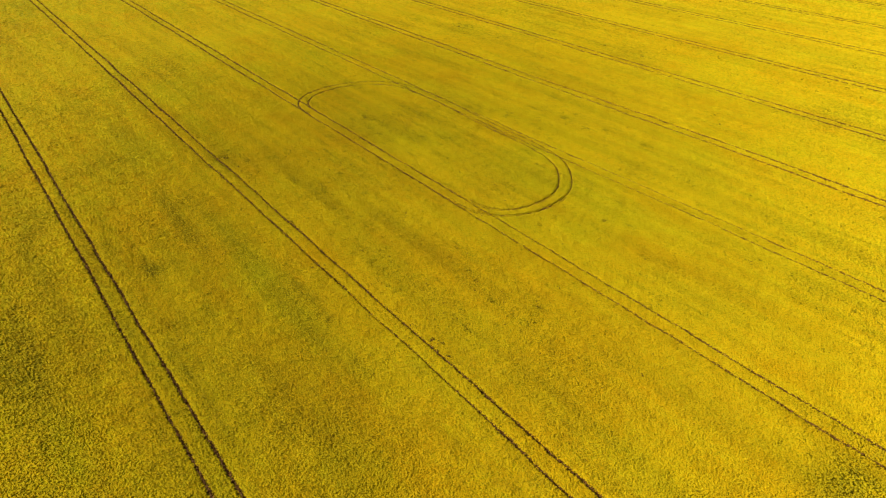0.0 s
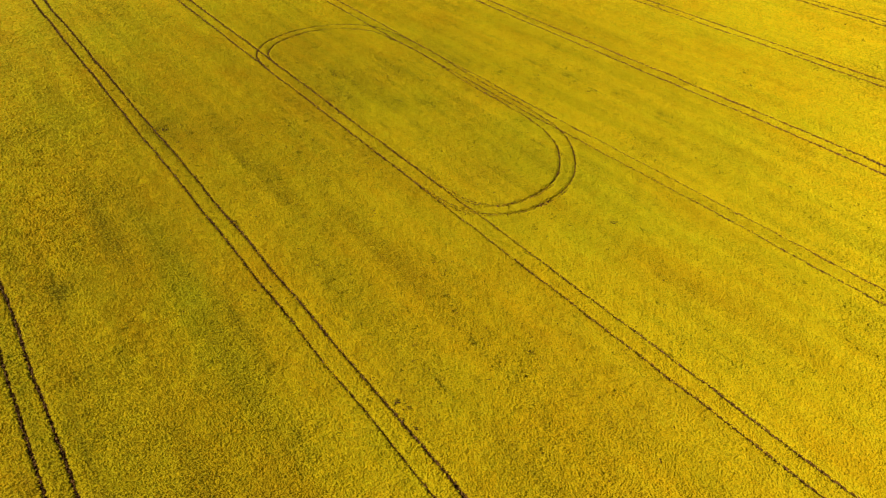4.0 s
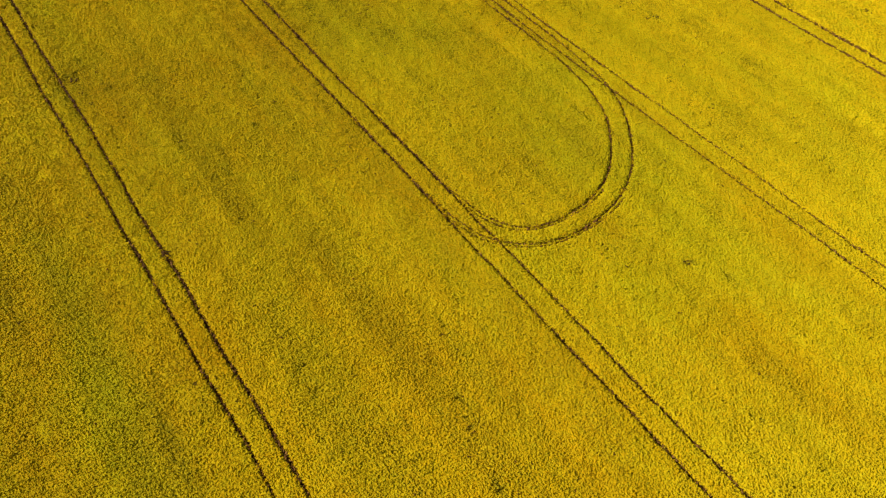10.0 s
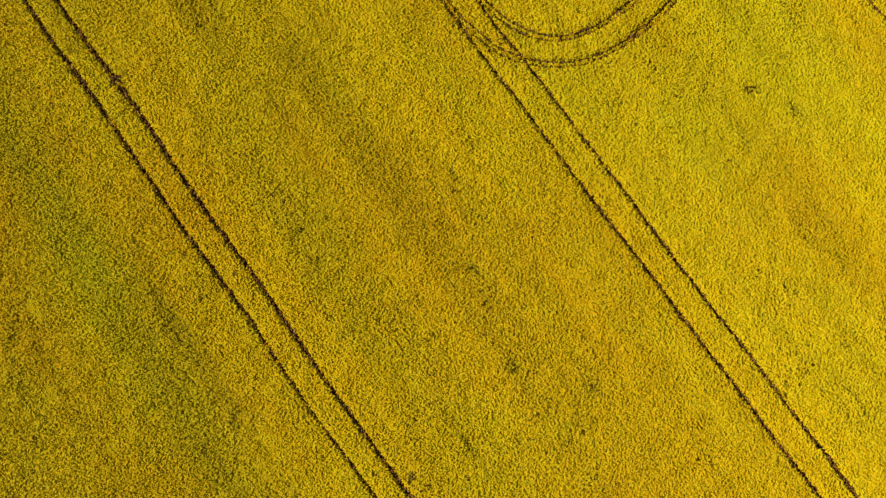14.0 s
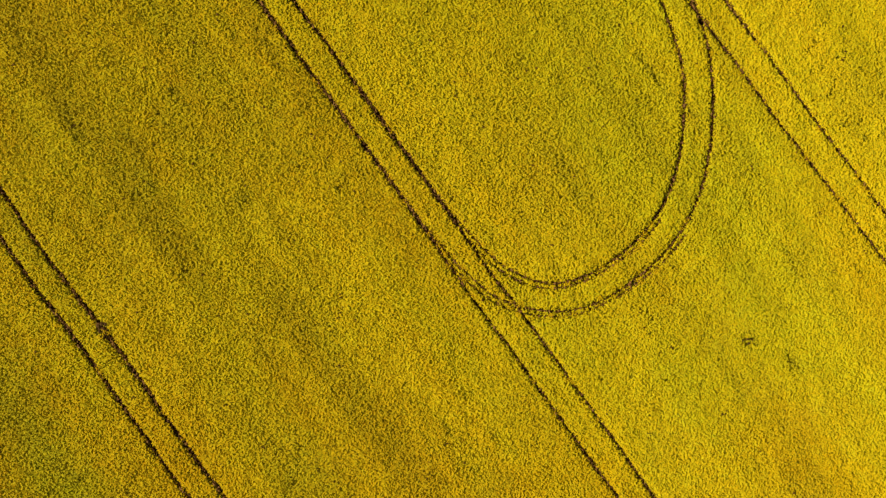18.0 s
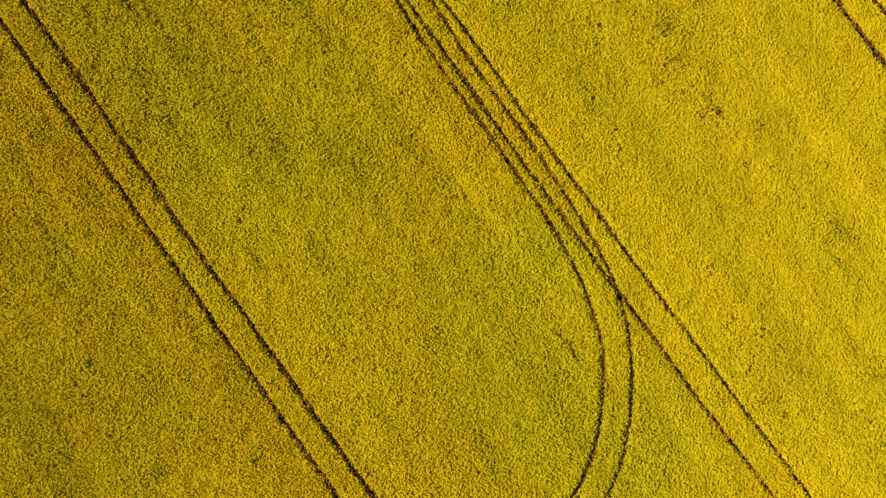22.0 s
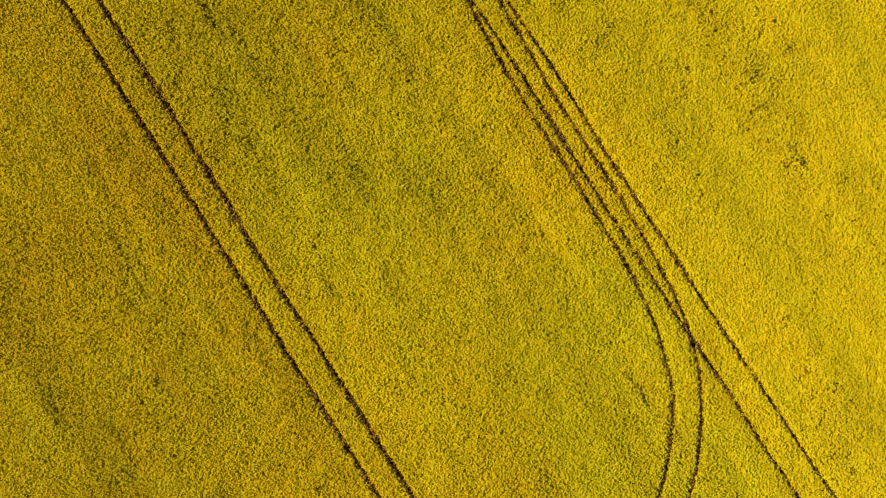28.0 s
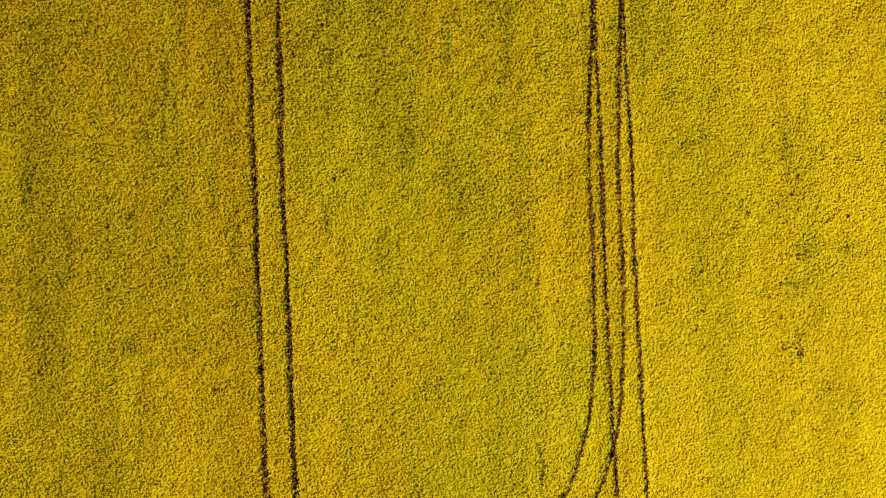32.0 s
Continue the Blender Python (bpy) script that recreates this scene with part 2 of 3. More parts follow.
# drifts of colour: x, y, radius across, radius along, golden (-) to lemon (+)
DRIFTS = ((11.5, 18.0, 7, 26, .40), (26.5, 14.0, 3.5, 20, .3), (30.0, 10.0, 8, 30, .32), (-8.0, 12.0, 8, 24, -.28), (-13.0, 9.5, 2.2, 3.0, -.35), (-10.5, 16.0, 1.8, 2.4, -.40), (-15.0, 20.0, 1.5, 2.0, .35),
          (-12.0, -14.0, 3.0, 16, -.22), (-9.0, -3.0, 2.5, 14, .15), (13.0, -6.0, 9, 2.0, .12), (-3.0, 30.0, 2.5, 7, -.3), (-30.0, -40.0, 6, 12, -.3),
          (-33.0, -27.0, 5, 9, .0), (40.0, 40.0, 14, 30, .10), (16.0, 0.0, 3, 5, .08), (33.0, -12.0, 6, 14, -.1),
          (-10.0, -35.0, 26, 22, -.22), (65.0, 55.0, 34, 60, -.20), (-34.0, 30.0, 20, 40, -.3), (-32.3, -3.0, 2.8, 13, -.65), (-24.0, 5.0, 1.7, 9, -.45), (-27.2, 6.0, 1.4, 22, .5), (-15.2, -8.0, 1.8, 13, .4), (-8.8, -14.0, 2.2, 9, -.35), (-7.5, 28.0, 3.0, 5, -.3))


def drift(x, y):
    """0 golden to 1 lemon."""
    v = 0.5 + 0.9 * (n_mid(x / 4.2 + 31, y / 7.5 + 9) - 0.5) * n_big(x / 14.0 + 77, y / 14.0) + 0.25 * (n_row(x / 1.1 + 13, y / 21.0) - 0.5) + 0.25 * (n_fine(x / 0.9, y / 1.2) - 0.5)
    for cx, cy, rx, ry, w in DRIFTS:
        v = v + 0.5 * w * np.exp(-(((x - cx) / rx) ** 2 + ((y - cy) / ry) ** 2))
    return np.clip(v, 0, 1)


# ---- materials ----
def nodes(name):
    m = bpy.data.materials.new(name)
    m.use_nodes = True
    t = m.node_tree
    t.nodes.clear()
    return m, t, t.nodes.new("ShaderNodeOutputMaterial")


def node(t, kind, links=(), **props):
    n = t.nodes.new(kind)
    for k, v in props.items():
        if k == "blend_type":
            n.blend_type = v
        elif k == "data_type":
            n.data_type = v
        elif k == "operation":
            n.operation = v
    for key, v in links:
        if isinstance(v, bpy.types.NodeSocket):
            t.links.new(v, n.inputs[key])
        else:
            n.inputs[key].default_value = v
    return n


def ramp(t, fac, stops):
    n = t.nodes.new("ShaderNodeValToRGB")
    t.links.new(fac, n.inputs[0])
    e = n.color_ramp.elements
    while len(e) < len(stops):
        e.new(0.5)
    for el, (p, c) in zip(e, stops):
        el.position, el.color = p, (*c, 1)
    return n.outputs[0]


def mix(t, fac, a, b, blend="MIX"):
    n = t.nodes.new("ShaderNodeMix")
    n.data_type, n.blend_type = "RGBA", blend
    for key, v in ((0, fac), (6, a), (7, b)):
        if isinstance(v, bpy.types.NodeSocket):
            t.links.new(v, n.inputs[key])
        else:
            n.inputs[key].default_value = v if key == 0 else (*v, 1)
    return n.outputs[2]


def world_noise(t, scale, stretch=(1, 1, 1), detail=2.0):
    g = t.nodes.new("ShaderNodeNewGeometry")
    mp = node(t, "ShaderNodeMapping", [("Vector", g.outputs["Position"]), ("Scale", stretch)])
    return node(t, "ShaderNodeTexNoise", [("Vector", mp.outputs[0]), ("Scale", scale), ("Detail", detail)]).outputs[0]


def bloom_tint(t):
    """Broad drifts of colour over the field, golden to lemon."""
    broad = world_noise(t, 0.085, (1, 0.45, 1), 3)
    rows = world_noise(t, 0.5, (1, 0.06, 1), 2)
    a = ramp(t, broad, ((0.34, (1.0, 0.95, 0.93)), (0.50, (1.0, 0.98, 0.97)), (0.68, (0.96, 1.0, 1.0))))
    b = ramp(t, rows, ((0.36, (0.89, 0.885, 0.88)), (0.60, (1.0, 1.0, 1.0))))
    return mix(t, 1.0, a, b, "MULTIPLY")


def drift_tint(t, col):
    """Tints the bloom by its drift value: golden at 0, lemon green at 1."""
    d = t.nodes.new("ShaderNodeAttribute")
    d.attribute_name = "drift"
    return mix(t, 1.0, col, ramp(t, d.outputs["Fac"], ((0.0, (0.98, 0.845, 0.75)), (0.5, (1.0, 0.985, 1.0)), (1.0, (0.92, 1.0, 1.0)))), "MULTIPLY")


def petal_material():
    m, t, out = nodes("yellow_petals")
    isl = t.nodes.new("ShaderNodeNewGeometry").outputs["Random Per Island"]
    hue = ramp(t, isl, ((0.0, (0.81, 0.57, 0.005)), (0.35, (0.82, 0.615, 0.007)), (0.75, (0.825, 0.64, 0.009)), (1.0, (0.785, 0.65, 0.011))))
    col = drift_tint(t, mix(t, 1.0, hue, bloom_tint(t), "MULTIPLY"))
    bud = t.nodes.new("ShaderNodeAttribute")
    bud.attribute_name = "budding"
    col = mix(t, bud.outputs["Fac"], col, (0.34, 0.30, 0.012))
    # a head is a round cluster of petals: its shading is softer than one flat facet's
    face = t.nodes.new("ShaderNodeNewGeometry").outputs["Normal"]
    lean = node(t, "ShaderNodeVectorMath", [(0, face), (1, (0.0, 0.0, 2.3))], operation="ADD")
    lean = node(t, "ShaderNodeVectorMath", [(0, lean.outputs[0])], operation="NORMALIZE").outputs[0]
    dif = node(t, "ShaderNodeBsdfPrincipled", [("Base Color", col), ("Roughness", 0.8), ("Specular IOR Level", 0.04), ("Diffuse Roughness", 0.4), ("Normal", lean)])
    tra = node(t, "ShaderNodeBsdfTranslucent", [("Color", mix(t, 1.0, col, (0.9, 0.73, 0.3), "MULTIPLY"))])
    mx = node(t, "ShaderNodeMixShader", [(0, 0.18), (1, dif.outputs[0]), (2, tra.outputs[0])])
    t.links.new(mx.outputs[0], out.inputs[0])
    return m


def leaf_material():
    m, t, out = nodes("shaded_rut_leaves")
    isl = t.nodes.new("ShaderNodeNewGeometry").outputs["Random Per Island"]
    # brown instead of leaf green: the shade inside the ruts is put into the colour
    col = ramp(t, isl, ((0.0, (0.12, 0.05, 0.012)), (0.5, (0.185, 0.085, 0.018)), (1.0, (0.27, 0.14, 0.028))))
    col = mix(t, world_noise(t, 0.6), col, (0.19, 0.085, 0.018))
    dif = node(t, "ShaderNodeBsdfPrincipled", [("Base Color", col), ("Roughness", 0.7), ("Specular IOR Level", 0.1)])
    t.links.new(dif.outputs[0], out.inputs[0])
    return m


def soil_material(name, dark, light):
    m, t, out = nodes(name)
    big, fine = world_noise(t, 0.35, detail=4), world_noise(t, 9.0, detail=5)
    col = mix(t, fine, ramp(t, big, ((0.3, dark), (0.7, light))), tuple(0.55 * c for c in dark))
    bump = node(t, "ShaderNodeBump", [("Strength", 0.8), ("Distance", 0.05), ("Height", fine)])
    dif = node(t, "ShaderNodeBsdfPrincipled", [("Base Color", col), ("Roughness", 0.95), ("Specular IOR Level", 0.05), ("Normal", bump.outputs[0])])
    t.links.new(dif.outputs[0], out.inputs[0])
    return m


def canopy_material():
    """The closed stand below the topmost heads: buds, lower flowers and leaves."""
    m, t, out = nodes("lower_bloom")
    fine, mid = world_noise(t, 13.0, detail=3), world_noise(t, 0.8, (1, 0.5, 1), 3)
    col = ramp(t, fine, ((0.36, (0.44, 0.30, 0.003)), (0.46, (0.60, 0.46, 0.004)), (0.60, (0.80, 0.64, 0.007))))
    col = mix(t, 1.0, col, ramp(t, mid, ((0.3, (0.82, 0.86, 0.9)), (0.65, (1, 1, 1)))), "MULTIPLY")
    col = drift_tint(t, mix(t, 1.0, col, bloom_tint(t), "MULTIPLY"))
    thin = t.nodes.new("ShaderNodeAttribute")
    thin.attribute_name = "leafiness"
    leaf = ramp(t, fine, ((0.35, (0.07, 0.052, 0.003)), (0.65, (0.165, 0.13, 0.005))))
    col = mix(t, thin.outputs["Fac"], col, leaf)
    # rut walls: brown stems, darkened further to stand in for shade under the canopy
    side = t.nodes.new("ShaderNodeAttribute")
    side.attribute_name = "rutside_shade"
    stems = ramp(t, fine, ((0.35, (0.11, 0.055, 0.007)), (0.65, (0.20, 0.10, 0.013))))
    col = mix(t, side.outputs["Fac"], col, stems)
    bump = node(t, "ShaderNodeBump", [("Strength", 0.6), ("Distance", 0.12), ("Height", fine)])
    dif = node(t, "ShaderNodeBsdfPrincipled", [("Base Color", col), ("Roughness", 0.9), ("Specular IOR Level", 0.02), ("Diffuse Roughness", 0.4), ("Normal", bump.outputs[0])])
    t.links.new(dif.outputs[0], out.inputs[0])
    return m


PETAL, LEAF = petal_material(), leaf_material()
SOIL, RUT = soil_material("field_soil", (0.12, 0.075, 0.03), (0.20, 0.13, 0.055)), soil_material("packed_soil", (0.36, 0.165, 0.05), (0.46, 0.235, 0.085))
CANOPY = canopy_material()
WITHERED = soil_material("withered_stems", (0.10, 0.045, 0.008), (0.17, 0.08, 0.014))


# ---- mesh helpers ----
def mesh_object(name, verts, faces, material, parent=None, label="", smooth=False):
    """One mesh object from arrays; faces all have the same number of corners."""
    verts, faces = np.asarray(verts, np.float32), np.asarray(faces, np.int32)
    me = bpy.data.meshes.new(name)
    n = faces.shape[1]
    me.vertices.add(len(verts))
    me.vertices.foreach_set("co", verts.ravel())
    me.loops.add(faces.size)
    me.loops.foreach_set("vertex_index", faces.ravel())
    me.polygons.add(len(faces))
    me.polygons.foreach_set("loop_start", np.arange(0, faces.size, n, dtype=np.int32))
    me.polygons.foreach_set("use_smooth", np.full(len(faces), smooth))
    me.update(calc_edges=True)
    me.materials.append(material)
    ob = new(name, me)
    ob.parent = parent
    return tagged(ob, label)


def part(name, bm, material, parent, label=""):
    me = bpy.data.meshes.new(name)
    bm.to_mesh(me)
    bm.free()
    me.materials.append(material)
    ob = new(name, me)
    ob.parent = parent
    return tagged(ob, label)


def grid_mesh(xs, ys, z):
    """Vertices and quads of a sheet over two lists of coordinates; z is a function of x and y."""
    x, y = np.meshgrid(xs, ys, indexing="ij")
    v = np.stack([x, y, z(x, y)], -1).reshape(-1, 3)
    i, j = np.meshgrid(np.arange(len(xs) - 1), np.arange(len(ys) - 1), indexing="ij")
    a = (i * len(ys) + j).ravel()
    return v, np.stack([a, a + len(ys), a + len(ys) + 1, a + 1], 1)


# ---- ground ----
edges = np.array([-3000, -1200, -500, -200, -100, -60, -30, 0, 30, 60, 100, 200, 300, 500, 1200, 3000], float)
v, f = grid_mesh(edges, edges, lambda x, y: 0 * x)
ground = tagged(mesh_object("ground", v, f, SOIL), "dark brown field soil under the flowering crop", "ground", kind="structure")


# ---- wheel ruts ----
def rut_mesh(line, half):
    """A shallow trough pressed into the soil, with a low bank on either side."""
    profile = ((-1.5, 0.006), (-1.12, 0.055), (-0.8, 0.02), (0.0, 0.008), (0.8, 0.02), (1.12, 0.055), (1.5, 0.006))
    rows = [np.column_stack([offset_line(line, half * k), z + 0.02 * rng.random(len(line))]) for k, z in profile]
    v = np.stack(rows, 1).reshape(-1, 3)
    n, m = len(line), len(profile)
    i, j = np.meshgrid(np.arange(n - 1), np.arange(m - 1), indexing="ij")
    a = (i * m + j).ravel()
    return v, np.stack([a, a + 1, a + m + 1, a + m], 1)


trams = []
for k, x0 in enumerate(TRAMLINES):
    tram = tagged(new("tramline"), "pair of narrow wheel tracks pressed through the yellow crop", "wheel track", "parallel tramlines across the field")
    tram.location = (x0, 0, 0)
    trams.append(tram)
    for side in (-1, 1):
        q = 2 * k + (side + 1) // 2
        ys = np.concatenate([np.arange(-150, -62, 3.0), np.arange(-62, 92, 0.6), np.arange(92, 420, 4.0)])
        line = np.column_stack([side * HALF_TRACK + wobble(q, ys), ys])
        v, f = rut_mesh(line, np.full(len(ys), 0.5 * WIDTHS[k]))
        mesh_object("wheel_rut", v, f, RUT, tram)
turn = tagged(new("turning_track"), "oval turning track of two wheel ruts in the crop", "wheel track")
turn.location = (11.5, 23.0, 0)
for line, wide in LOOP_RUTS:
    v, f = rut_mesh(line[::6] - [11.5, 23.0], wide[::6])
    mesh_object("wheel_rut", v + [0, 0, 0.012], f, RUT, turn)


# ---- the crop ----
crop = tagged(new("rapeseed_crop"), "dense field of bright yellow flowering rapeseed", "crop", kind="stuff")


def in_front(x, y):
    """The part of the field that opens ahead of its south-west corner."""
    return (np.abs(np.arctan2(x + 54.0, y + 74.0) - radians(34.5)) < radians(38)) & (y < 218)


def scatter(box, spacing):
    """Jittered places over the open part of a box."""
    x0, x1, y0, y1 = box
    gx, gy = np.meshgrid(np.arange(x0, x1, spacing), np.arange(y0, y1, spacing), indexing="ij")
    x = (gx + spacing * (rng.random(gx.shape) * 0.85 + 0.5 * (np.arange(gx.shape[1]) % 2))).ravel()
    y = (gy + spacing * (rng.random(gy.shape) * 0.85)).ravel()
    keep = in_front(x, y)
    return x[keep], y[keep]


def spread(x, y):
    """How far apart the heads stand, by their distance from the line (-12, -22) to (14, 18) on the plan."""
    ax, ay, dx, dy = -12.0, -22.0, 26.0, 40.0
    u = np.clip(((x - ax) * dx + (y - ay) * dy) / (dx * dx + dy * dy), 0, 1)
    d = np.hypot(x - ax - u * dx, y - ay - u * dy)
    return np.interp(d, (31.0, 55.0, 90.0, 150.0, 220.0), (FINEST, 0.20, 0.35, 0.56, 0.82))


def domes(x, y, z, r, h):
    """Ragged flower clusters: each a bent three-sided cap, highest near its middle."""
    n = len(x)
    a = rng.random(n) * 2 * np.pi
    v = np.empty((n, 4, 3), np.float32)
    v[:, 0] = np.stack([x + 0.35 * r * rng.normal(size=n), y + 0.35 * r * rng.normal(size=n), z], 1)
    for k in range(3):
        b = a + np.pi / 1.5 * (k + 0.4 * (rng.random(n) - 0.5))
        q = r * (0.75 + 0.5 * rng.random(n))
        v[:, k + 1] = np.stack([x + q * np.cos(b), y + q * np.sin(b), z - h * (0.55 + 0.9 * rng.random(n))], 1)
    base = (np.arange(n) * 4)[:, None, None]
    return v.reshape(-1, 3), (base + np.array([[0, k + 1, (k + 1) % 3 + 1] for k in range(3)])[None]).reshape(-1, 3)


def leaves(x, y, z, r, drop):
    """Low leafy tufts: an apex and a ring of four drooping tips each."""
    n = len(x)
    turn0 = rng.random(n) * 2 * np.pi
    v = np.empty((n, 5, 3), np.float32)
    v[:, 0] = np.stack([x + 0.3 * r * rng.normal(size=n), y + 0.3 * r * rng.normal(size=n), z], 1)
    for k in range(4):
        a = turn0 + np.pi / 2 * (k + 0.5 * rng.random(n))
        rr = r * (0.6 + 0.8 * rng.random(n))
        v[:, k + 1] = np.stack([x + rr * np.cos(a), y + rr * np.sin(a), z - drop * (0.25 + 1.3 * rng.random(n))], 1)
    base = (np.arange(n) * 5)[:, None, None]
    return v.reshape(-1, 3), (base + np.array([[0, k + 1, (k + 1) % 4 + 1] for k in range(4)])[None]).reshape(-1, 3)


def sway(x, y):
    """The uneven level of the top of the stand."""
    return np.interp(spread(x, y), (0.09, 0.22), (1.0, 0.35)) * (0.14 * (n_top(x / 2.3, y / 2.3) - 0.5) + 0.10 * (n_fine(x / 0.7, y / 0.7) - 0.5))


def dip(c, gap):
    """How far the stand slopes down towards a rut, where the plants were brushed aside."""
    return 0.09 * np.interp(gap, (0.15, 0.26), (1.0, 0.0)) * np.exp(-(np.maximum(c, 0.0) / 0.17) ** 2)


def heads(v, f, x, y, thin=None):
    ob = mesh_object("flower_heads", v, f, PETAL, crop, "yellow flower heads")
    ob.data.attributes.new("drift", "FLOAT", "FACE").data.foreach_set("value", np.repeat(drift(x, y), len(f) // len(x)).astype(np.float32))
    if thin is not None:
        ob.data.attributes.new("budding", "FLOAT", "FACE").data.foreach_set("value", np.repeat(np.clip(thin * (0.25 + 0.8 * rng.random(len(thin)) ** 2), 0, 0.85), len(f) // len(x)).astype(np.float32))
    return ob


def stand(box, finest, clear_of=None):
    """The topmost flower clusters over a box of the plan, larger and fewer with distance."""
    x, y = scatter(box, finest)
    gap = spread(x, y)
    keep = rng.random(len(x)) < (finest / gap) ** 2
    if clear_of:
        keep &= (x < clear_of[0]) | (x > clear_of[1]) | (y < clear_of[2]) | (y > clear_of[3])
    x, y, gap = x[keep], y[keep], gap[keep]
    c, thin = clearance(x, y), thinness(x, y) * np.interp(gap, (0.2, 0.45), (1.0, 0.6))
    r = HEAD_WIDE * gap * (0.75 + 0.5 * rng.random(len(x))) * (1 - 0.2 * thin)
    close = (x > FRINGE[0]) & (x < FRINGE[1]) & (y > FRINGE[2]) & (y < FRINGE[3])
    keep = (c > np.where(close, 0.8, np.interp(r, (0.10, 0.22, 0.5), (0.68, 0.80, 0.60))) * r - 0.06 * rng.random(len(x))) & (rng.random(len(x)) > 0.36 * thin)
    x, y, r, thin, c, gap = (q[keep] for q in (x, y, r, thin, c, gap))
    flat = np.interp(gap, (0.16, 0.34), (1.0, 0.35))
    low = np.clip(1 - c / 0.16, 0, 1) * rng.random(len(x))
    top = CROP + sway(x, y) - dip(c, gap) - 0.5 * flat * r * rng.random(len(x)) - 0.03 * thin - 0.12 * low
    v, f = domes(x, y, top, r, HEAD_HIGH * flat * r)
    return heads(v, f, x, y, thin)


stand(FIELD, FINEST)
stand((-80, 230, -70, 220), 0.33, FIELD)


def far_stand():
    """Large clumps of heads over the rest of the field."""
    x, y, r = [], [], []
    for box, step in (((-105, 125, -105, 125), 0.9), ((-160, 210, -150, 260), 1.5)):
        gx, gy = np.meshgrid(np.arange(box[0], box[1], step), np.arange(box[2], box[3], step), indexing="ij")
        px, py = (gx + step * rng.random(gx.shape)).ravel(), (gy + step * rng.random(gy.shape)).ravel()
        keep = np.ones(px.shape, bool) if step < 1.0 else (px < -105) | (px > 125) | (py < -105) | (py > 125)
        x.append(px[keep]), y.append(py[keep]), r.append(HEAD_WIDE * step * (0.75 + 0.5 * rng.random(keep.sum())))
    x, y, r = np.concatenate(x), np.concatenate(y), np.concatenate(r)
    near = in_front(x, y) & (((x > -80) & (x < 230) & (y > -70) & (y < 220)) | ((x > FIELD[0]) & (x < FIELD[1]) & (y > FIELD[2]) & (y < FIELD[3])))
    thin = 0.6 * thinness(x, y)
    keep = ~near & (clearance(x, y) > 0.3 * r) & (rng.random(len(x)) > 0.36 * thin)
    x, y, r, thin = x[keep], y[keep], r[keep], thin[keep]
    v, f = domes(x, y, CROP + sway(x, y) - 0.05 * rng.random(len(x)), r, 0.25 * HEAD_HIGH * r)
    return heads(v, f, x, y, thin)


far_stand()


def fringe_heads():
    """Small flower heads along either edge of the ruts, some of them on side shoots that hang in."""
    x, y = scatter(FRINGE, 0.088)
    c = clearance(x, y)
    regrown = (x > 3.0) & (x < 18.5) & (y < 0.5) & (y > -9.0)      # the bend of the turning track has half grown over
    keep = ((c > 0.012) & (c < 0.17) & (rng.random(len(c)) < 0.85)) | (regrown & (c < 0.015) & (rng.random(len(c)) < 0.8))
    x, y, c = x[keep], y[keep], c[keep]
    r = 0.045 + 0.03 * rng.random(len(x))
    z = CROP + sway(x, y) - dip(c, spread(x, y)) - 0.02 - 0.08 * rng.random(len(x)) - np.interp(c, (0.015, 0.08), (0.15, 0.0)) * rng.random(len(x)) - (c < 0.013) * (0.25 + 0.2 * rng.random(len(x)))
    v, f = domes(x, y, z, r, 1.1 * r)
    return heads(v, f, x, y)


fringe_heads()


def edge_leaves():
    """Leafy stems of the plants that stand along the ruts."""
    x, y = scatter((-46, 70, -60, 90), 0.26)
    c = clearance(x, y)
    keep = (c > 0.03) & (c < 0.40)
    x, y = x[keep], y[keep]
    v, f = leaves(x, y, 0.30 + 0.65 * rng.random(len(x)), 0.16 + 0.08 * rng.random(len(x)), np.full(len(x), 0.22))
    return mesh_object("edge_leaves", v, f, LEAF, crop, "brown stems and leaves along the ruts")


edge_leaves()


def trampled_foliage():
    """Brown stems and leaves added high between the rut edges; their colour stands in for shade there."""
    xs, ys, rs = [], [], []
    for box, step in (((-46, 34, -60, 62), 0.11), ((34, 100, -60, 62), 0.19), ((-46, 100, 62, 150), 0.19), ((100, 180, 0, 150), 0.26)):
        x, y = scatter(box, step)
        c = clearance(x, y)
        keep = (c > -0.16) & (c < 0.02) & (rng.random(len(c)) < 0.9)
        x, y = x[keep], y[keep]
        xs.append(x), ys.append(y), rs.append(step * (0.45 + 0.45 * rng.random(len(x))))
    x, y, r = np.concatenate(xs), np.concatenate(ys), np.concatenate(rs)
    i = np.clip(((x - RX) / RS).astype(int), 0, raster.shape[0] - 1)
    j = np.clip(((y - RY) / RS).astype(int), 0, raster.shape[1] - 1)
    owner = np.where(raster[i, j] <= clearance(x, y) + 1e-6, -1, np.abs(x[:, None] - np.array(TRAMLINES)).argmin(1))
    for k in np.unique(owner):
        m = owner == k
        thing = turn if k < 0 else trams[k]
        v, f = leaves(x[m] - thing.location.x, y[m] - thing.location.y, CROP - 0.04 - 0.22 * rng.random(m.sum()), r[m], 0.9 * r[m])
        tagged(mesh_object("trampled_foliage", v, f, LEAF, thing), "brown stems and leaves added in the ruts for their shaded tone", kind="stuff")


trampled_foliage()


